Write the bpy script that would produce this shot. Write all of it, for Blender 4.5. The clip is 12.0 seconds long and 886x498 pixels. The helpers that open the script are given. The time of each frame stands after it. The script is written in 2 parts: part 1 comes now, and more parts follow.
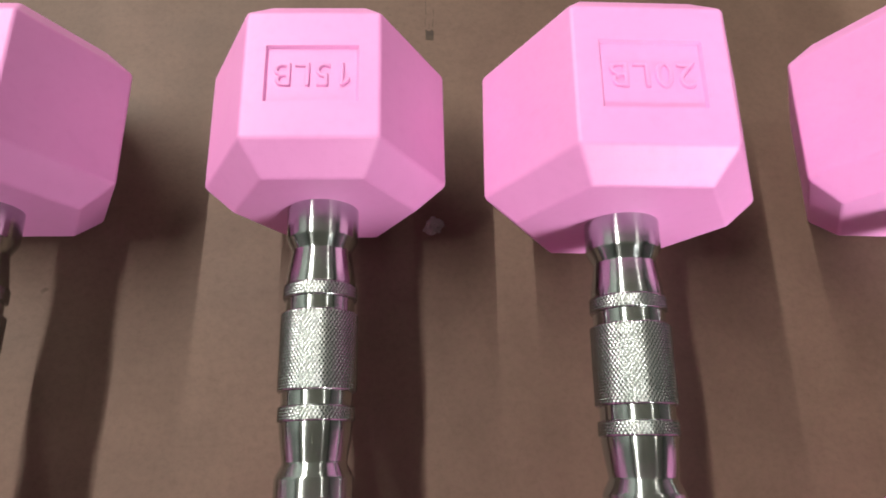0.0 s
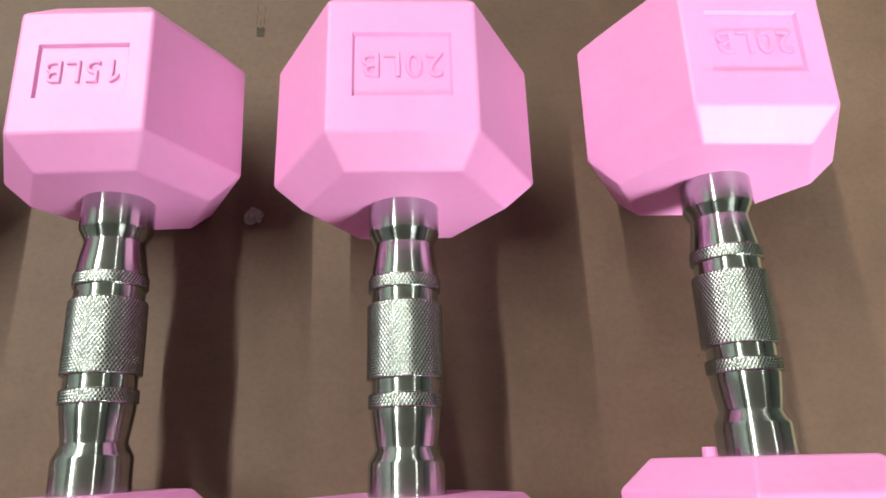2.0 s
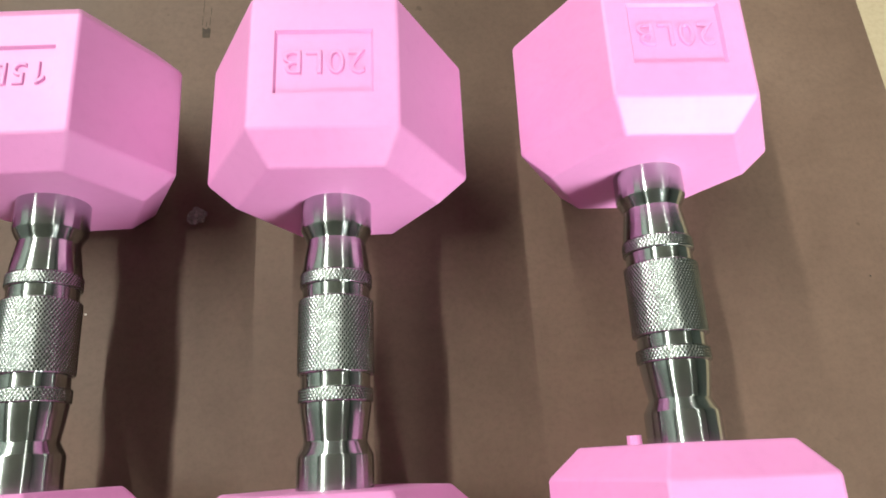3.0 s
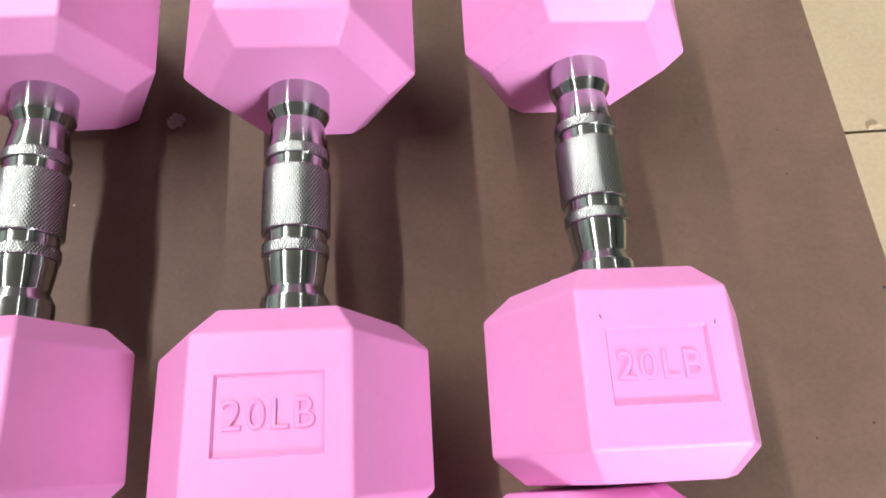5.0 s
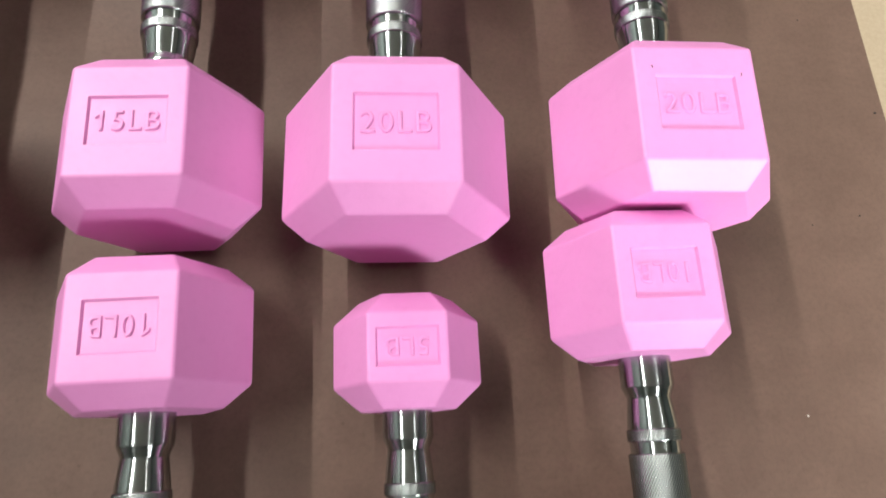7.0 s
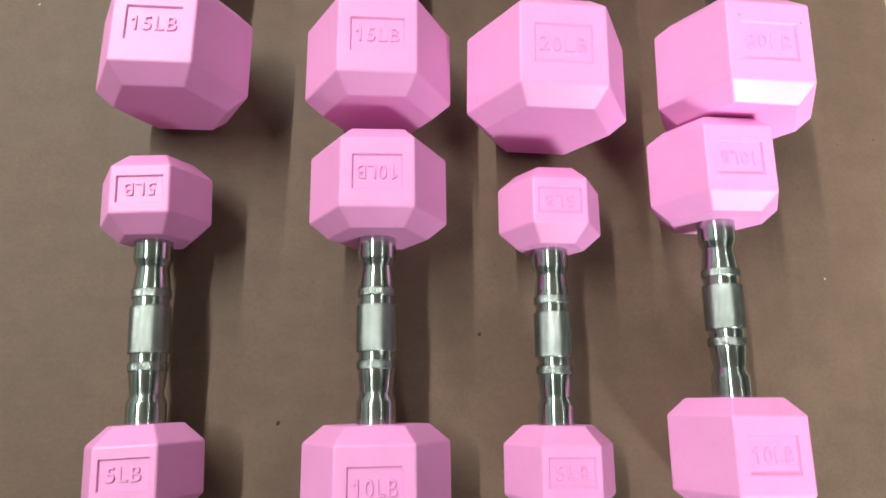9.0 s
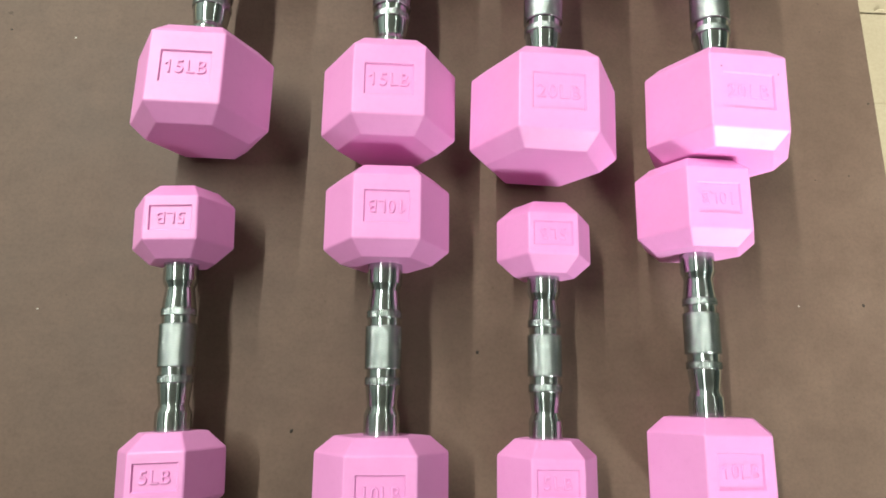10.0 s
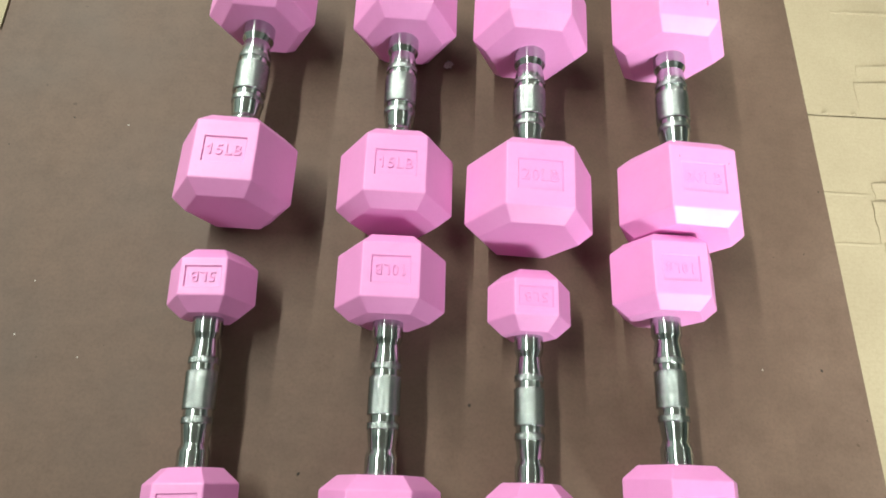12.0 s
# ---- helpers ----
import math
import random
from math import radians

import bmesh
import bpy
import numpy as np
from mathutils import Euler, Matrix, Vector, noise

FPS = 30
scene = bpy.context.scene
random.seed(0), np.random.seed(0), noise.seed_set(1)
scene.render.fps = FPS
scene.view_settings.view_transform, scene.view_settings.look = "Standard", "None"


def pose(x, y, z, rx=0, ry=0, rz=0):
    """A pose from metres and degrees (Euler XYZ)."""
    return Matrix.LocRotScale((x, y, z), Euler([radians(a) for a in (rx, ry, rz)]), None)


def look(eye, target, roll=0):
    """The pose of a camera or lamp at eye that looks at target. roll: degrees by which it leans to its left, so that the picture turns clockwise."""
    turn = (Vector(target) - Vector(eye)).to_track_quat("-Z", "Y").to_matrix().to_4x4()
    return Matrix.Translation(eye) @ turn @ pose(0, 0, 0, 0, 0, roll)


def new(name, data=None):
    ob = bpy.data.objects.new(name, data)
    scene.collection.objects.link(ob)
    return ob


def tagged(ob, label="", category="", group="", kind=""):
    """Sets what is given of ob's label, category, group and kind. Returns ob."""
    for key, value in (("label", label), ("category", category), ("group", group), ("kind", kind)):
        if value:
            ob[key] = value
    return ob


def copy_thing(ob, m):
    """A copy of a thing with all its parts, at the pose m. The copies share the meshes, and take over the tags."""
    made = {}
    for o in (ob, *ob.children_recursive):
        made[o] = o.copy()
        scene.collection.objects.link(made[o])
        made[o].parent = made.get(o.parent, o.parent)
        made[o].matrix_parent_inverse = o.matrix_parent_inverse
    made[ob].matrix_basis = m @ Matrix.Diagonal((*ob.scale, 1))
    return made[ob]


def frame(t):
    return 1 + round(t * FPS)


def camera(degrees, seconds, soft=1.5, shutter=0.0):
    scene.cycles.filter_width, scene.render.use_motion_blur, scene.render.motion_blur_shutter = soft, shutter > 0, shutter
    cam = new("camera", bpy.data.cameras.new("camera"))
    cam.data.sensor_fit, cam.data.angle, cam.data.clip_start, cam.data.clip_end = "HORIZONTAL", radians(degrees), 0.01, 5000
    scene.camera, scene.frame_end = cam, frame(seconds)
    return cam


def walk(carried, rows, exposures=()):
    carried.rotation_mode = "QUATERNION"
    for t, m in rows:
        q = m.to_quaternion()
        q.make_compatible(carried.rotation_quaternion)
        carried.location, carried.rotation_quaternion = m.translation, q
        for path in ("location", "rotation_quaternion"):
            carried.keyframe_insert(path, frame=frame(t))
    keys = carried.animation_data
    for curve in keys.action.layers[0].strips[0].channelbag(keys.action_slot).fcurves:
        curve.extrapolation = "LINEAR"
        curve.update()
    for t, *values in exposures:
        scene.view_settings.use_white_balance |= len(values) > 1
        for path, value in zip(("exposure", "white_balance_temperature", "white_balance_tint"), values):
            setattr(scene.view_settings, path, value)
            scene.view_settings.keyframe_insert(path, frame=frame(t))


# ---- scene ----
cam = camera(68.4, 12.0, soft=1.7, shutter=0.25)
PATH = [
    (0, (0.0025, 0.0207, 0.2930), (0.0008, 0.1471, -0.0865), 5.65),
    (0.5, (0.0254, 0.0185, 0.3018), (0.0315, 0.1450, -0.0776), 8.56),
    (1, (0.0429, 0.0173, 0.3030), (0.0496, 0.1444, -0.0762), 8.53),
    (1.5, (0.0660, 0.0150, 0.3078), (0.0733, 0.1423, -0.0713), 8.41),
    (2, (0.0846, 0.0195, 0.3059), (0.0915, 0.1451, -0.0738), 7.84),
    (2.5, (0.0994, 0.0202, 0.3057), (0.1062, 0.1458, -0.0740), 7.15),
    (4.5, (0.1358, -0.0218, 0.3211), (0.1459, 0.1095, -0.0565), 7.84),
    (5, (0.1366, -0.0477, 0.3212), (0.1467, 0.0847, -0.0561), 7.70),
    (5.5, (0.1353, -0.0677, 0.3269), (0.1454, 0.0644, -0.0505), 7.88),
    (6, (0.1281, -0.0905, 0.3278), (0.1393, 0.0418, -0.0495), 8.45),
    (6.5, (0.1155, -0.1249, 0.3360), (0.1273, 0.0007, -0.0435), 9.56),
    (7, (0.1019, -0.1626, 0.3486), (0.1174, -0.0453, -0.0334), 12.45),
    (7.5, (0.0811, -0.1968, 0.3752), (0.0992, -0.0884, -0.0094), 14.95),
    (7.7, (0.0668, -0.2101, 0.3894), (0.0848, -0.1063, 0.0035), 15.64),
    (9.3, (0.0099, -0.2633, 0.4683), (0.0277, -0.1708, 0.0796), 18.71),
    (9.5, (0.0093, -0.2563, 0.4775), (0.0268, -0.1677, 0.0878), 19.18),
    (10, (0.0080, -0.2480, 0.4986), (0.0244, -0.1553, 0.1098), 18.66),
    (10.5, (0.0092, -0.2489, 0.5163), (0.0225, -0.1465, 0.1298), 16.59),
    (11, (0.0096, -0.2594, 0.5336), (0.0202, -0.1463, 0.1501), 15.14),
    (11.5, (0.0143, -0.2676, 0.5469), (0.0232, -0.1487, 0.1651), 14.20),
    (12, (0.0156, -0.2852, 0.5557), (0.0200, -0.1409, 0.1826), 11.71),
]
EXPOSURES = [(0, -0.04, 6820, 12), (1, -0.04, 6800, 9), (2.5, 0.0, 6720, 0), (4.5, -0.05, 6500, 10), (5.5, -0.09, 6500, 17), (6.5, -0.09, 6500, 14), (7.5, -0.06, 6500, 10), (9.5, 0.07, 6450, -1), (12, 0.05, 6420, -2)]
walk(cam, [(t, look(eye, target, roll)) for t, eye, target, roll in PATH], EXPOSURES)

# ---- light: two rows of ceiling tubes in a workshop, running along the rows, and an added unseen light ----
ROW = 6.5                                      # degrees by which the rows are turned from the y axis
TURN = pose(0, 0, 0, 0, 0, ROW)
world = bpy.data.worlds.new("world")
scene.world = world
world.use_nodes = True
world.node_tree.nodes["Background"].inputs["Color"].default_value = (0.9, 1.0, 0.97, 1)
world.node_tree.nodes["Background"].inputs["Strength"].default_value = 0.004


def tube(across, along, up, length, watts, wide=0.04):
    """A bare fluorescent tube under the ceiling: it shines down and, less, up."""
    for share, flip, lift in ((0.84, 0, 0.0), (0.16, 180, 0.02)):
        lamp = bpy.data.lights.new("ceiling_tube", "AREA")
        lamp.shape, lamp.size, lamp.size_y, lamp.energy = "RECTANGLE", wide, length, watts * share
        lamp.color = (1.0, 0.98, 0.92)
        new("ceiling_tube", lamp).matrix_world = TURN @ pose(across, along, up + lift, 0, flip, 0)


tube(-1.90, 3.0, 3.40, 6.6, 440)
tube(2.00, 3.0, 3.40, 6.6, 22)

# an unseen soft area light, added low in front of the board, beyond its right-hand corner
front_light = bpy.data.lights.new("unseen_front_light", "AREA")
front_light.shape, front_light.size, front_light.size_y, front_light.energy = "RECTANGLE", 0.6, 0.6, 3.3
# narrow beam, so that the added light fades towards the left-hand dumbbells
front_light.color, front_light.spread = (0.97, 1.0, 0.98), radians(26)
new("unseen_front_light", front_light).matrix_world = TURN @ look((1.15, -1.80, 0.95), (0.48, -0.08, 0.0))

# ---- materials ----


def node(tree, kind, **values):
    n = tree.nodes.new(kind)
    for key, value in values.items():
        n.inputs[key.replace("_", " ")].default_value = value
    return n


def material(name, rough, metal=0.0):
    m = bpy.data.materials.new(name)
    m.use_nodes = True
    shader = m.node_tree.nodes["Principled BSDF"]
    shader.inputs["Roughness"].default_value = rough
    shader.inputs["Metallic"].default_value = metal
    coord = m.node_tree.nodes.new("ShaderNodeTexCoord")
    return m, m.node_tree, shader, coord.outputs["Object"]


def ramp(tree, source, stops):
    r = tree.nodes.new("ShaderNodeValToRGB")
    while len(r.color_ramp.elements) < len(stops):
        r.color_ramp.elements.new(0.5)
    for e, (at, colour) in zip(r.color_ramp.elements, stops):
        e.position, e.color = at, (*colour, 1)
    tree.links.new(source, r.inputs["Fac"])
    return r.outputs["Color"]


def noise_of(tree, coord, scale, detail=4.0, rough=0.55, stretch=None):
    if stretch:
        mapping = tree.nodes.new("ShaderNodeMapping")
        mapping.inputs["Scale"].default_value = stretch
        tree.links.new(coord, mapping.inputs["Vector"])
        coord = mapping.outputs["Vector"]
    n = node(tree, "ShaderNodeTexNoise", Scale=scale, Detail=detail, Roughness=rough)
    tree.links.new(coord, n.inputs["Vector"])
    return n.outputs["Fac"]


def mix(tree, a, b, fac, how="MIX"):
    m = tree.nodes.new("ShaderNodeMix")
    m.data_type, m.blend_type = "RGBA", how
    for socket, value in ((m.inputs[0], fac), (m.inputs[6], a), (m.inputs[7], b)):
        if isinstance(value, (float, tuple)):
            socket.default_value = value
        else:
            tree.links.new(value, socket)
    return m.outputs[2]


def bump(tree, shader, height, strength, distance):
    b = node(tree, "ShaderNodeBump", Strength=strength, Distance=distance)
    tree.links.new(height, b.inputs["Height"])
    tree.links.new(b.outputs["Normal"], shader.inputs["Normal"])


def vinyl():
    m, tree, shader, coord = material("pink_vinyl", 0.42)
    large = noise_of(tree, coord, 22.0, 3.0)
    base = ramp(tree, large, [(0.3, (0.80, 0.302, 0.634)), (0.7, (0.84, 0.332, 0.674))])
    fine = noise_of(tree, coord, 260.0, 3.0)
    specks = ramp(tree, fine, [(0.2, (0.97, 0.955, 0.965)), (0.5, (1, 1, 1))])
    tree.links.new(mix(tree, base, specks, 1.0, "MULTIPLY"), shader.inputs["Base Color"])
    tree.links.new(ramp(tree, noise_of(tree, coord, 45.0), [(0.3, (0.38,) * 3), (0.75, (0.5,) * 3)]), shader.inputs["Roughness"])
    wavy = node(tree, "ShaderNodeBump", Strength=0.30, Distance=0.0012)
    tree.links.new(noise_of(tree, coord, 38.0, 2.0), wavy.inputs["Height"])
    grain = node(tree, "ShaderNodeBump", Strength=0.14, Distance=0.0006)
    tree.links.new(noise_of(tree, coord, 420.0, 4.0), grain.inputs["Height"])
    tree.links.new(wavy.outputs["Normal"], grain.inputs["Normal"])
    tree.links.new(grain.outputs["Normal"], shader.inputs["Normal"])
    return m


def chrome(name, rough, streak, shine=1.0):
    m, tree, shader, coord = material(name, rough, 1.0)
    shade = noise_of(tree, coord, 60.0, 3.0)
    tree.links.new(ramp(tree, shade, [(0.3, (0.59 * shine, 0.64 * shine, 0.64 * shine)), (0.7, (0.69 * shine, 0.74 * shine, 0.735 * shine))]), shader.inputs["Base Color"])
    lines = noise_of(tree, coord, 900.0, 2.0, 0.5, (0.05, 1.0, 0.05))
    tree.links.new(ramp(tree, lines, [(0.3, (rough,) * 3), (0.7, (rough + streak,) * 3)]), shader.inputs["Roughness"])
    return m, tree, shader


def turned_chrome():
    """Chrome with fine turning marks round the y axis, which smear reflections along it."""
    m, tree, shader = chrome("polished_chrome", 0.14, 0.05, 0.78)
    around = tree.nodes.new("ShaderNodeTangent")
    around.direction_type, around.axis = "RADIAL", "Y"
    tree.links.new(around.outputs["Tangent"], shader.inputs["Tangent"])
    shader.inputs["Anisotropic"].default_value = 1.0
    shader.inputs["Anisotropic Rotation"].default_value = 0.25
    return m


def hardboard():
    m, tree, shader, coord = material("brown_hardboard", 0.55)
    cloud = noise_of(tree, coord, 7.0, 5.0, 0.6)
    base = ramp(tree, cloud, [(0.28, (0.108, 0.0670, 0.0495)), (0.52, (0.134, 0.0840, 0.0622)), (0.75, (0.162, 0.1045, 0.0785))])
    fibre = noise_of(tree, coord, 330.0, 5.0, 0.7)
    fibres = ramp(tree, fibre, [(0.3, (0.88, 0.87, 0.86)), (0.5, (1, 1, 1)), (0.72, (1.09, 1.08, 1.07))])
    body = mix(tree, base, fibres, 1.0, "MULTIPLY")
    patch = noise_of(tree, coord, 45.0, 4.0, 0.65)
    patches = ramp(tree, patch, [(0.34, (0.92, 0.91, 0.905)), (0.5, (1, 1, 1)), (0.68, (1.06, 1.055, 1.05))])
    body = mix(tree, body, patches, 1.0, "MULTIPLY")
    streak = noise_of(tree, coord, 60.0, 3.0, 0.6, (0.12, 1.0, 1.0))
    streaks = ramp(tree, streak, [(0.36, (0.97, 0.97, 0.97)), (0.6, (1.015, 1.015, 1.015))])
    body = mix(tree, body, streaks, 1.0, "MULTIPLY")
    smudge = noise_of(tree, coord, 9.0, 6.0, 0.62, (1.0, 0.28, 1.0))
    smudges = ramp(tree, smudge, [(0.33, (0.86, 0.845, 0.83)), (0.47, (1, 1, 1)), (0.62, (1.0, 1.0, 1.0)), (0.74, (1.10, 1.10, 1.09))])
    body = mix(tree, body, smudges, 1.0, "MULTIPLY")
    dirt = noise_of(tree, coord, 95.0, 2.0, 0.4)
    dirts = ramp(tree, dirt, [(0.20, (0.6, 0.57, 0.55)), (0.24, (1, 1, 1))])
    tree.links.new(mix(tree, body, dirts, 1.0, "MULTIPLY"), shader.inputs["Base Color"])
    tree.links.new(ramp(tree, cloud, [(0.3, (0.54,) * 3), (0.7, (0.68,) * 3)]), shader.inputs["Roughness"])
    shader.inputs["Specular IOR Level"].default_value = 0.34
    bump(tree, shader, fibre, 0.16, 0.0005)
    return m


def cardboard(name, dark, light):
    m, tree, shader, coord = material(name, 0.85)
    shader.inputs["Specular IOR Level"].default_value = 0.25
    cloud = noise_of(tree, coord, 9.0, 4.0)
    base = ramp(tree, cloud, [(0.3, dark), (0.7, light)])
    flutes = node(tree, "ShaderNodeTexWave", Scale=70.0, Distortion=0.4, Detail=1.0)
    flutes.bands_direction = "Y"
    tree.links.new(coord, flutes.inputs["Vector"])
    ribs = ramp(tree, flutes.outputs["Fac"], [(0.0, (0.985, 0.985, 0.985)), (1.0, (1, 1, 1))])
    body = mix(tree, base, ribs, 1.0, "MULTIPLY")
    fibre = noise_of(tree, coord, 420.0, 4.0, 0.7)
    fibres = ramp(tree, fibre, [(0.3, (0.9, 0.89, 0.87)), (0.6, (1.02, 1.02, 1.02))])
    tree.links.new(mix(tree, body, fibres, 1.0, "MULTIPLY"), shader.inputs["Base Color"])
    bump(tree, shader, fibre, 0.12, 0.0004)
    return m


def plain(name, colour, rough, scale=6.0, spread=0.08):
    m, tree, shader, coord = material(name, rough)
    fac = noise_of(tree, coord, scale, 5.0, 0.6)
    low, high = tuple(c * (1 - spread) for c in colour), tuple(c * (1 + spread) for c in colour)
    tree.links.new(ramp(tree, fac, [(0.3, low), (0.7, high)]), shader.inputs["Base Color"])
    bump(tree, shader, noise_of(tree, coord, scale * 30, 4.0), 0.1, 0.001)
    return m


PINK = vinyl()
CHROME = turned_chrome()
KNURL = chrome("knurled_chrome", 0.24, 0.0, 0.55)[0]
BOARD = hardboard()
KRAFT = cardboard("kraft_cardboard", (0.350, 0.277, 0.189), (0.400, 0.322, 0.222))
PALE = cardboard("pale_cardboard", (0.42, 0.36, 0.24), (0.47, 0.41, 0.28))
DARK = plain("dark_dirt", (0.03, 0.022, 0.018), 0.9, 300.0, 0.3)
STAIN = plain("dark_brown_stain", (0.050, 0.033, 0.023), 0.8, 200.0, 0.35)
CHIP = plain("pale_chip", (0.55, 0.5, 0.45), 0.8, 300.0, 0.2)
WALL = plain("grey_green_wall", (0.20, 0.23, 0.22), 0.8)
CEILING = plain("white_ceiling", (0.63, 0.66, 0.64), 0.85)
CONCRETE = plain("concrete", (0.24, 0.215, 0.18), 0.75, 9.0, 0.15)

GLUE = bpy.data.materials.new("clear_glue")
GLUE.use_nodes = True
GLUE.node_tree.nodes["Principled BSDF"].inputs["Transmission Weight"].default_value = 0.7
GLUE.node_tree.nodes["Principled BSDF"].inputs["Roughness"].default_value = 0.04
GLUE.node_tree.nodes["Principled BSDF"].inputs["Base Color"].default_value = (0.9, 0.86, 0.82, 1)

# ---- helpers for meshes ----


def part(name, bm, mat, parent=None, label="", at=None, smooth=False):
    me = bpy.data.meshes.new(name)
    bm.to_mesh(me)
    bm.free()
    me.materials.append(mat)
    if smooth:
        for p in me.polygons:
            p.use_smooth = True
    ob = new(name, me)
    if parent:
        ob.parent = parent
    if at:
        ob.matrix_basis = at
    return tagged(ob, label) if label else ob


def box(x0, x1, y0, y1, z0, z1, edge=0.0):
    bm = bmesh.new()
    bmesh.ops.create_cube(bm, size=1.0)
    for v in bm.verts:
        v.co = Vector(((x0, x1)[v.co.x > 0], (y0, y1)[v.co.y > 0], (z0, z1)[v.co.z > 0]))
    if edge:
        bmesh.ops.bevel(bm, geom=bm.edges[:], offset=edge, segments=2, affect="EDGES")
    return bm


def lathe(stations, sides=64):
    """A body turned about the y axis from (y, radius) stations."""
    bm = bmesh.new()
    rings = []
    for y, r in stations:
        rings.append([bm.verts.new((r * math.sin(2 * math.pi * k / sides), y, r * math.cos(2 * math.pi * k / sides))) for k in range(sides)])
    for a, b in zip(rings, rings[1:]):
        for k in range(sides):
            bm.faces.new((a[k], a[(k + 1) % sides], b[(k + 1) % sides], b[k]))
    bmesh.ops.recalc_face_normals(bm, faces=bm.faces[:])
    return bm


def knurled(half, radius, turns=62, depth=0.00042, lead=0.0022, fine=6):
    """A sleeve about the y axis with a diamond knurl cut into it."""
    bm = bmesh.new()
    sides, steps = turns * fine, max(6, round(2 * half / lead * fine))
    circle = [(math.sin(2 * math.pi * k / sides), math.cos(2 * math.pi * k / sides)) for k in range(sides)]
    rings = []
    for j in range(-1, steps + 2):
        y = -half + 2 * half * min(max(j, 0), steps) / steps
        ring = []
        for k, (cx, cz) in enumerate(circle):
            a, b = k / fine, (y + half) / lead
            cut = 0.5 - 0.25 * (math.cos(2 * math.pi * (a + b)) + math.cos(2 * math.pi * (a - b)))
            r = radius * 0.8 if j in (-1, steps + 1) else radius - depth * (1.5 if j in (0, steps) else cut)
            ring.append(bm.verts.new((r * cx, y, r * cz)))
        rings.append(ring)
    for a, b in zip(rings, rings[1:]):
        for k in range(sides):
            bm.faces.new((a[k], b[k], b[(k + 1) % sides], a[(k + 1) % sides]))
    bmesh.ops.recalc_face_normals(bm, faces=bm.faces[:])
    return bm


def hex_ring(bm, y, half, tall, scale):
    """A lying hexagon: half is the half width over corners, tall the height over flats."""
    pts = ((-0.5, 1), (0.5, 1), (1, 0), (0.5, -1), (-0.5, -1), (-1, 0))
    return [bm.verts.new((px * half * scale, y, tall / 2 * (1 + pz * scale))) for px, pz in pts]


def hex_head(half, tall, flat, cut, taper, label_w, label_h):
    """A hexagonal head along y with bevelled ends and a sunk label panel on its top."""
    bm = bmesh.new()
    ys = (-flat / 2 - cut, -flat / 2, flat / 2, flat / 2 + cut)
    rings = [hex_ring(bm, y, half, tall, s) for y, s in zip(ys, (taper, 1, 1, taper))]
    for a, b in zip(rings, rings[1:]):
        for k in range(6):
            bm.faces.new((a[k], a[(k + 1) % 6], b[(k + 1) % 6], b[k]))
    bm.faces.new(rings[0][::-1])
    bm.faces.new(rings[-1])
    bmesh.ops.recalc_face_normals(bm, faces=bm.faces[:])
    bmesh.ops.bevel(bm, geom=bm.edges[:], offset=0.0011, segments=3, affect="EDGES", profile=0.5)
    bm.normal_update()
    top = max((f for f in bm.faces if f.normal.z > 0.999), key=lambda f: f.calc_area())
    ring = sorted(top.verts, key=lambda v: math.atan2(v.co.y, v.co.x))
    bm.faces.remove(top)
    z, deep, slope = ring[0].co.z, 0.0014, 0.0008
    loops = [ring]
    for inset, dz in ((0.0, 0.0), (slope * 0.4, -deep * 0.35), (slope, -deep)):
        w, h = label_w / 2 - inset, label_h / 2 - inset
        loops.append([bm.verts.new((x, y, z + dz)) for x, y in ((-w, -h), (w, -h), (w, h), (-w, h))])
    for a, b in zip(loops, loops[1:]):
        for k in range(4):
            bm.faces.new((a[k], a[(k + 1) % 4], b[(k + 1) % 4], b[k]))
    bm.faces.new(loops[-1])
    return bm, z - deep


def lettering(text, wide, high):
    """Raised letters, centred, wide by high."""
    curve = bpy.data.curves.new("lettering", "FONT")
    curve.body, curve.extrude, curve.bevel_depth, curve.bevel_resolution, curve.offset = text, 0.008, 0.032, 2, -0.020
    curve.space_character = 1.12
    curve.resolution_u = 4
    temp = new("lettering", curve)
    me = bpy.data.meshes.new_from_object(temp.evaluated_get(bpy.context.evaluated_depsgraph_get()))
    bpy.data.objects.remove(temp)
    bm = bmesh.new()
    bm.from_mesh(me)
    bpy.data.meshes.remove(me)
    bpy.data.curves.remove(curve)
    flag = 0.0024 if text[0] == "1" else 0.0
    wide -= flag
    lo = Vector([min(v.co[i] for v in bm.verts) for i in range(3)])
    hi = Vector([max(v.co[i] for v in bm.verts) for i in range(3)])
    for v in bm.verts:
        v.co = Vector(((v.co.x - (lo.x + hi.x) / 2) * wide / (hi.x - lo.x) + flag / 2, (v.co.y - (lo.y + hi.y) / 2) * high / (hi.y - lo.y), (v.co.z - lo.z) / (hi.z - lo.z) * 0.0019 - 0.0009))
    if flag:                                   # the slanting stroke at the head of the figure 1
        x, y = -wide / 2 + flag / 2, high / 2
        rim = [(x + 0.0006, y), (x - 0.0020, y - 0.0022), (x - 0.0020, y - 0.0036), (x + 0.0006, y - 0.0018)]
        low = [bm.verts.new((px, py, -0.0009)) for px, py in rim]
        top = [bm.verts.new((px * 0.9 + x * 0.1 - 0.00007, py * 0.9 + (y - 0.0019) * 0.1, 0.0009)) for px, py in rim]
        bm.faces.new(top[::-1])
        for k in range(4):
            bm.faces.new((low[k], top[k], top[(k + 1) % 4], low[(k + 1) % 4]))
        bmesh.ops.recalc_face_normals(bm, faces=bm.faces[:])
    return bm


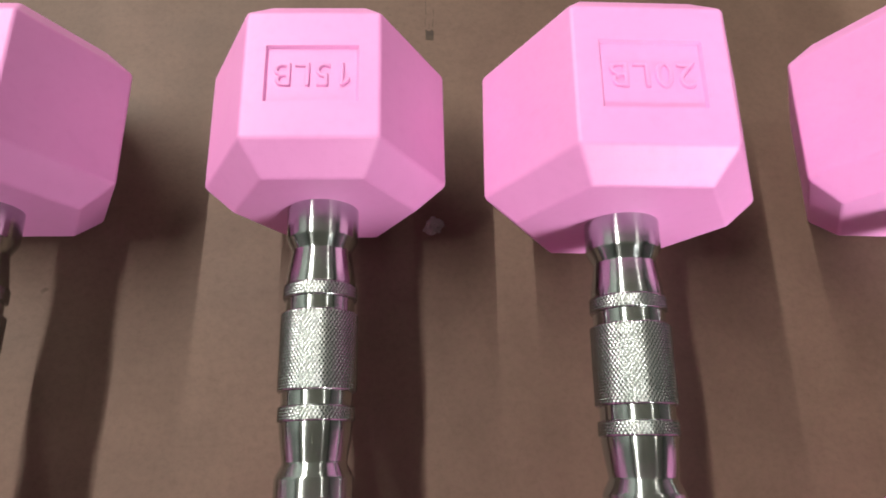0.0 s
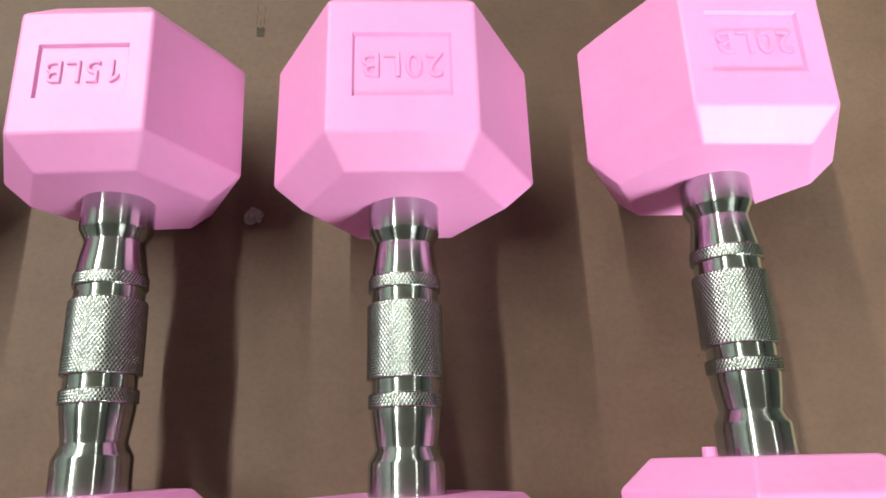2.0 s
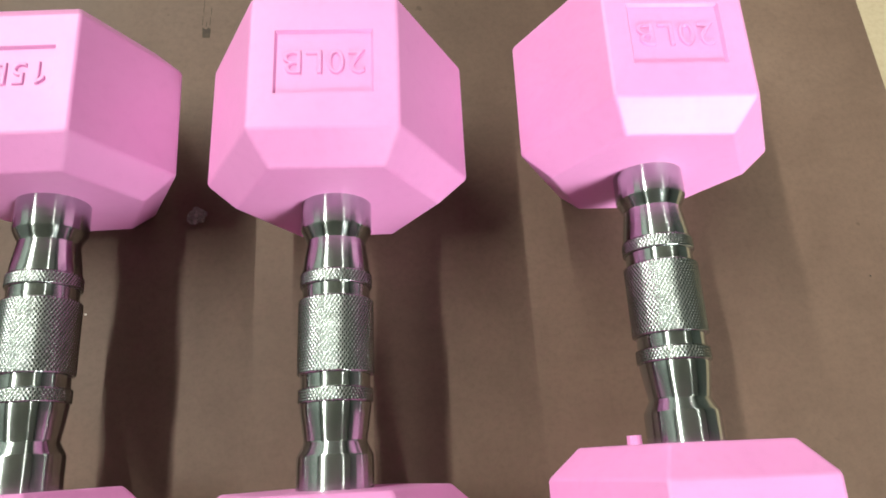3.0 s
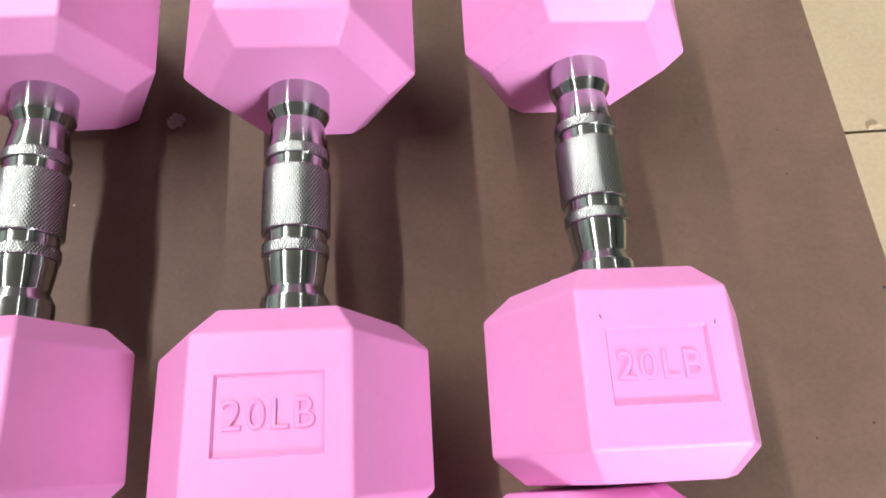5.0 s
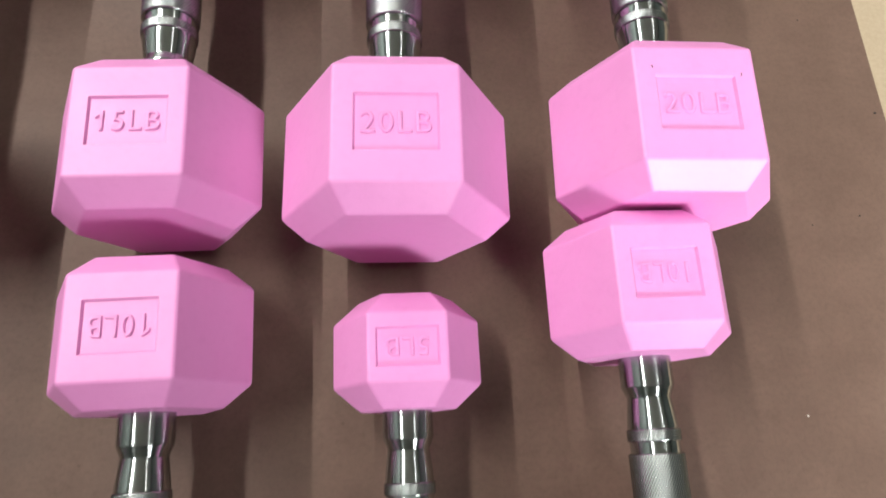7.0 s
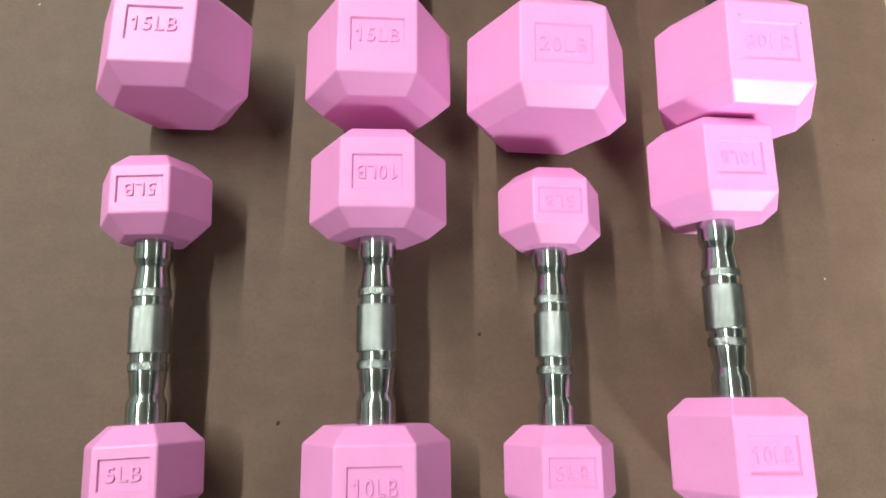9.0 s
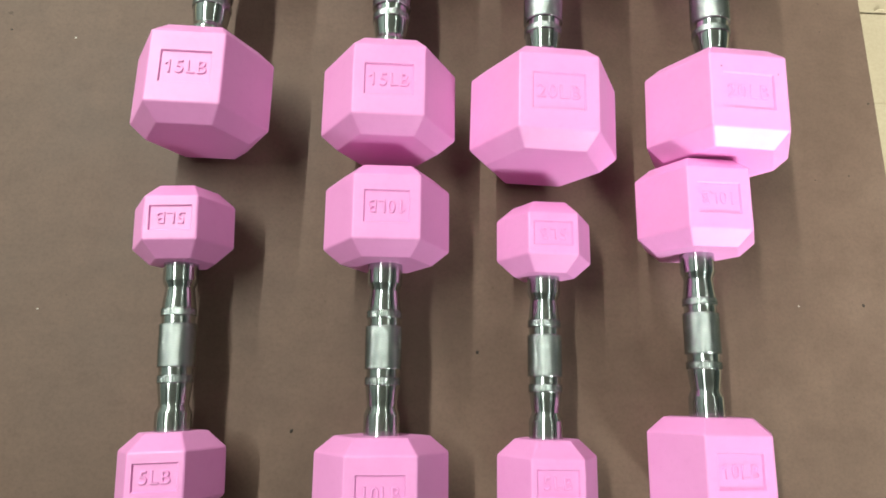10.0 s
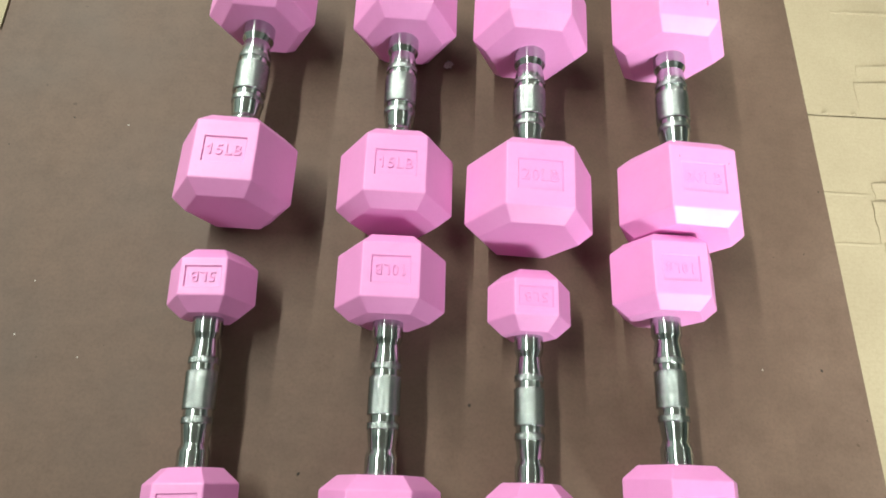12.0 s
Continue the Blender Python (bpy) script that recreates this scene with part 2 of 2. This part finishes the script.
def soften(ob):
    for p in ob.data.polygons:
        p.use_smooth = True
    ob.data.set_sharp_from_angle(angle=radians(50))
    mod = ob.modifiers.new("weighted_normal", "WEIGHTED_NORMAL")
    mod.keep_sharp = True


def dumbbell(text, half, tall, flat, cut, span, grip, label_w, label_h, text_w, text_h, words):
    """Two hexagonal heads whose centres are span apart on a turned chrome handle along y; stands on z = 0."""
    thing = tagged(new("dumbbell"), words, "dumbbell", "dumbbells laid out on the board")
    for name, side in (("head", -1), ("head", 1)):
        bm, floor_z = hex_head(half, tall, flat, cut, 1 - 0.0127 / half, label_w, label_h)
        head = part(name, bm, PINK, thing, "pink vinyl hexagonal head with a sunk label panel", pose(0, side * span / 2, 0, 0, 0, 0 if side < 0 else 180))
        soften(head)
        part("lettering", lettering(text, text_w, text_h), PINK, head, "raised pink weight marking", pose(0, 0, floor_z))
    inner = span / 2 - flat / 2 - cut
    r = grip
    turned = [(0.0262, 0.94 * r), (0.0300, 0.91 * r), (0.0350, 0.86 * r), (0.0392, 0.812 * r), (0.0399, 0.81 * r), (0.0440, 0.955 * r), (0.0450, 0.985 * r), (inner + 0.004, 0.985 * r)]
    stations = [(-y, q) for y, q in reversed(turned)] + [(-0.0258, 0.915 * r), (0.0258, 0.915 * r)] + turned
    handle = part("handle", lathe(stations), CHROME, thing, "polished turned chrome handle", pose(-0.0006, 0, tall / 2))
    soften(handle)
    part("knurled_grip", knurled(0.0148, r * 1.025), KNURL, handle, "diamond-knurled chrome grip", smooth=True)
    for y in (-0.0228, 0.0228):
        part("knurled_ring", knurled(0.0028, r * 0.99), KNURL, handle, "narrow knurled chrome ring", pose(0, y, 0), True)
    return thing


# ---- the place: floor, board, cardboard, plain room ----


def structure(name, bm, mat, words, at=None):
    return tagged(part(name, bm, mat, None, words, at), kind="structure")


FLOOR_Z = -0.0185
structure("floor", box(-3.2, 4.4, -3.6, 6.4, FLOOR_Z - 0.15, FLOOR_Z), CONCRETE, "plain grey-brown concrete workshop floor", TURN)
structure("ceiling", box(-3.2, 4.4, -3.6, 6.4, 3.62, 3.74), CEILING, "plain white workshop ceiling", TURN)
structure("wall_west", box(-3.32, -3.2, -3.6, 6.4, FLOOR_Z, 3.62), WALL, "plain pale grey-green wall", TURN)
structure("wall_east", box(4.4, 4.52, -3.6, 6.4, FLOOR_Z, 3.62), WALL, "plain pale grey-green wall", TURN)
structure("wall_south", box(-3.32, 4.52, -3.72, -3.6, FLOOR_Z, 3.62), WALL, "plain pale grey-green wall", TURN)
structure("wall_north", box(-3.32, 4.52, 6.4, 6.52, FLOOR_Z, 3.62), WALL, "plain pale grey-green wall", TURN)

SHEET = pose(0, 0, 0, 0, 0, 8.2)               # the board's own axes
board = part("board", box(-0.52, 0.3903, -0.56, 0.66, -0.0125, 0.0, 0.0006), BOARD, None, "", SHEET)
tagged(board, "large worn dark brown hardboard sheet lying on cardboard", "board")


def outline_sheet(points, z0, z1):
    """A flat sheet with the given outline (anticlockwise)."""
    bm = bmesh.new()
    low = [bm.verts.new((x, y, z0)) for x, y in points]
    high = [bm.verts.new((x, y, z1)) for x, y in points]
    bm.faces.new(high)
    bm.faces.new(low[::-1])
    for k in range(len(points)):
        n = (k + 1) % len(points)
        bm.faces.new((low[k], low[n], high[n], high[k]))
    return bm


def torn(x0, x1, y0, y1, edge, steps, seed):
    """The outline of a sheet whose sides wander by edge."""
    rng = random.Random(seed)
    pts = []
    for (ax, ay), (bx, by) in (((x0, y0), (x1, y0)), ((x1, y0), (x1, y1)), ((x1, y1), (x0, y1)), ((x0, y1), (x0, y0))):
        for k in range(steps):
            f = k / steps
            w = 0.0 if k == 0 else edge
            pts.append((ax + (bx - ax) * f + rng.uniform(-w, w), ay + (by - ay) * f + rng.uniform(-w, w)))
    return pts


def card(points, z0, z1, mat, words, name="cardboard_sheet", category="cardboard"):
    return tagged(part(name, outline_sheet(points, z0, z1), mat, None, words, SHEET), category=category)


card(torn(0.02, 1.10, 0.1044, 0.95, 0.0007, 12, 3), FLOOR_Z, -0.0127, KRAFT, "flat sheet of buff corrugated cardboard under the board edge")
card(torn(0.02, 1.10, -0.95, 0.1022, 0.0005, 12, 4), FLOOR_Z, -0.0130, KRAFT, "flat sheet of buff corrugated cardboard beside a dark seam")
card(torn(-0.90, -0.4295, 0.1405, 0.62, 0.0004, 6, 5), 0.0, 0.0022, PALE, "pale sheet of cardboard lying on the brown board")


def ridge(x0, x1, y, high, wide, seed, z):
    """A raised, wandering crease in cardboard, from x0 to x1."""
    rng = random.Random(seed)
    bm = bmesh.new()
    steps, rows = 14, []
    for k in range(steps + 1):
        f = k / steps
        h = high * math.sin(math.pi * min(1.0, 0.08 + f * 0.9)) * rng.uniform(0.75, 1.1)
        yy = y + rng.uniform(-0.0004, 0.0004)
        x = x0 + (x1 - x0) * f
        rows.append([bm.verts.new((x, yy + dy * wide, z + dz * h)) for dy, dz in ((-1, 0), (-0.55, 0.7), (0, 1), (0.4, 0.8), (0.7, 0))])
    for a, b in zip(rows, rows[1:]):
        for k in range(4):
            bm.faces.new((a[k], b[k], b[k + 1], a[k + 1]))
    bm.faces.new(rows[0])
    bm.faces.new(rows[-1][::-1])
    bmesh.ops.recalc_face_normals(bm, faces=bm.faces[:])
    return bm


def flap(x0, x1, y0, y1, high, seed, z):
    """A torn cardboard ply that lifts towards its near edge."""
    rng = random.Random(seed)
    bm = bmesh.new()
    nx, ny, top = 10, 8, []
    for j in range(ny + 1):
        row = []
        for k in range(nx + 1):
            fx, fy = k / nx, j / ny
            x = x0 + (x1 - x0) * fx + (rng.uniform(-0.0012, 0.0012) if k == 0 else 0)
            y = y0 + (y1 - y0) * fy + (rng.uniform(-0.0006, 0.0006) if j == ny else 0)
            row.append(bm.verts.new((x, y, z + 0.0002 + high * fy ** 2 * min(1.0, fx * 3 + 0.25))))
        top.append(row)
    for a, b in zip(top, top[1:]):
        for k in range(nx):
            bm.faces.new((a[k], a[k + 1], b[k + 1], b[k]))
    geom = bmesh.ops.extrude_face_region(bm, geom=bm.faces[:])
    for v in geom["geom"]:
        if isinstance(v, bmesh.types.BMVert):
            v.co.z -= 0.0006
    bmesh.ops.recalc_face_normals(bm, faces=bm.faces[:])
    return bm


CZ = -0.0128
for x0, x1, y, high, wide, seed in ((0.452, 0.60, 0.2425, 0.0028, 0.0016, 1), (0.398, 0.450, 0.0105, 0.0008, 0.0020, 5), (0.398, 0.4465, -0.0445, 0.0008, 0.0020, 6), (0.4150, 0.4260, 0.1056, 0.0034, 0.0016, 7), (0.4480, 0.4560, 0.1060, 0.0030, 0.0016, 8)):
    tagged(part("cardboard_crease", ridge(x0, x1, y, high, wide, seed, CZ), KRAFT, None, "raised crease in buff cardboard", SHEET), category="cardboard")
for x0, x1, y0, y1, high, seed in ((0.4590, 0.62, 0.1110, 0.1465, 0.0032, 11), (0.4660, 0.62, 0.1480, 0.1690, 0.0024, 12), (0.4530, 0.62, 0.0060, 0.0240, 0.0034, 13), (0.4480, 0.62, -0.0420, 0.0020, 0.0036, 14), (0.4500, 0.62, -0.0900, -0.0440, 0.0026, 15)):
    tagged(part("cardboard_flap", flap(x0, x1, y0, y1, high, seed, CZ), KRAFT, None, "torn ply of buff cardboard lifting at one edge", SHEET), category="cardboard")

# ---- dumbbells ----
KINDS = {
    20: ("20LB", 0.0556, 0.0980, 0.0555, 0.0110, 0.1905, 0.0147, 0.0370, 0.0272, 0.0306, 0.0104, "pink vinyl hex dumbbell marked 20LB with chrome handle"),
    15: ("15LB", 0.0497, 0.0874, 0.0520, 0.0111, 0.1894, 0.0144, 0.0340, 0.0234, 0.0280, 0.0098, "pink vinyl hex dumbbell marked 15LB with chrome handle"),
    10: ("10LB", 0.0453, 0.0797, 0.0447, 0.0104, 0.1822, 0.0124, 0.0308, 0.0228, 0.0250, 0.0094, "pink vinyl hex dumbbell marked 10LB with chrome handle"),
    5: ("5LB", 0.0355, 0.0632, 0.0303, 0.0112, 0.1667, 0.0120, 0.0282, 0.0176, 0.0190, 0.0084, "small pink vinyl hex dumbbell marked 5LB with chrome handle"),
}
SPOTS = {
    15: [(-0.1757, 0.0414, 7.0), (-0.0406, 0.0567, 7.5)],
    20: [(0.0779, 0.0642, 6.0), (0.2113, 0.0884, 5.6)],
    5: [(-0.1441, -0.2337, 10.1), (0.1118, -0.2031, 7.1)],
    10: [(-0.0031, -0.2150, 7.9), (0.2227, -0.1712, 7.0)],
}
placed = {}
for weight, spots in SPOTS.items():
    first = dumbbell(*KINDS[weight])
    first.matrix_basis = pose(spots[0][0], spots[0][1], 0, 0, 0, spots[0][2])
    placed[weight] = [first] + [copy_thing(first, pose(x, y, 0, 0, 0, turn)) for x, y, turn in spots[1:]]

# what sets the second 20 lb dumbbell apart: a moulding nub and two scuffs on its near head
lone = placed[20][1]
near = min((c for c in lone.children if c.name.startswith("head")), key=lambda c: c.matrix_basis.translation.y)
tagged(lone, "pink vinyl hex dumbbell marked 20LB touching a smaller dumbbell")
nub = bmesh.new()
bmesh.ops.create_cone(nub, cap_ends=True, segments=14, radius1=0.0029, radius2=0.0026, depth=0.005)
part("moulding_nub", nub, PINK, near, "stub of pink flash left by the mould", pose(-0.0243, 0.0397, 0.060, -90, 0, 0))
for x, y, turn in ((-0.0195, 0.0175, 20), (0.0215, 0.0140, -10)):
    part("scuff", box(-0.00018, 0.00018, -0.0008, 0.0008, -0.0001, 0.00012), DARK, near, "tiny dark scuff", pose(x, y, 0.0980, 0, 0, turn))

# ---- small things on the board ----


def lump(size, flatness, seed, detail=2):
    rng = random.Random(seed)
    bm = bmesh.new()
    bmesh.ops.create_icosphere(bm, subdivisions=detail, radius=1.0)
    off = Vector((rng.uniform(0, 50), rng.uniform(0, 50), rng.uniform(0, 50)))
    for v in bm.verts:
        k = 1 + 0.55 * noise.noise(v.co * 1.6 + off)
        v.co = Vector((v.co.x * size * k, v.co.y * size * k * 0.8, max(0.0, (v.co.z + 0.35) * size * flatness * k)))
    return bm


glue = lump(0.0048, 0.55, 9, 4)
for v in glue.verts:
    v.co.z *= 1 + 1.3 * noise.noise(v.co * 600) + 0.7 * noise.noise(v.co * 1500)
drop = part("glue_drop", glue, GLUE, None, "dried clear blob of glue on the brown board", pose(-0.0045, 0.1286, 0.0002, 0, 0, 20), True)
tagged(drop, category="glue")

gouge = part("gouge", outline_sheet([(-0.0021, -0.0030), (0.0019, -0.0033), (0.0022, 0.0022), (0.0010, 0.0034), (-0.0004, 0.0022), (-0.0024, 0.0036)], 0.0, 0.00015), STAIN, None, "square dark gouge with faint scratches in the board", pose(-0.0186, 0.2365, 0, 0, 0, 7))
tagged(gouge, category="scratch")
rng = random.Random(31)
for x, start, length in ((-0.0024, 0.005, 0.006), (-0.0021, 0.013, 0.009), (0.0017, 0.005, 0.005), (0.0020, 0.012, 0.004), (-0.0003, 0.004, 0.003)):
    edge = [(rng.uniform(-0.0001, 0.0001) + 0.00016, start + length * k / 4) for k in range(5)]
    back = [(px - 0.0003 * rng.uniform(0.5, 1.2), py) for px, py in reversed(edge)]
    part("scratch", outline_sheet(edge + back, 0.0, 0.00012), STAIN, gouge, "thin broken dark scratch", pose(x, 0, 0))

SPECKS = [
    (-0.3416, -0.0043, 0.0014, DARK), (-0.0610, -0.2812, 0.0021, DARK), (0.0664, -0.2049, 0.0021, DARK), (0.3735, -0.1215, 0.0018, DARK),
    (0.3193, -0.1303, 0.0010, CHIP), (-0.2601, -0.2212, 0.0010, CHIP), (-0.2910, -0.0023, 0.0013, CHIP), (-0.3173, -0.1644, 0.0011, CHIP),
    (-0.3164, -0.2117, 0.0012, CHIP), (-0.3888, -0.0432, 0.0010, DARK), (0.3792, 0.0592, 0.0014, DARK), (0.3615, -0.0113, 0.0010, DARK),
    (0.3319, -0.0201, 0.0009, DARK), (0.3349, 0.1220, 0.0008, DARK), (-0.0478, 0.0762, 0.0008, CHIP), (0.4121, -0.1591, 0.0010, DARK),
]
for n, (x, y, size, mat) in enumerate(SPECKS):
    words = "tiny dark speck of dirt on the brown board" if mat is DARK else "tiny pale chip on the brown board"
    tagged(part("speck", lump(size * 0.8, 0.25, 20 + n, 1), mat, None, words, pose(x, y, 0.0, 0, 0, 37 * n)), category="speck", group="specks on the board")
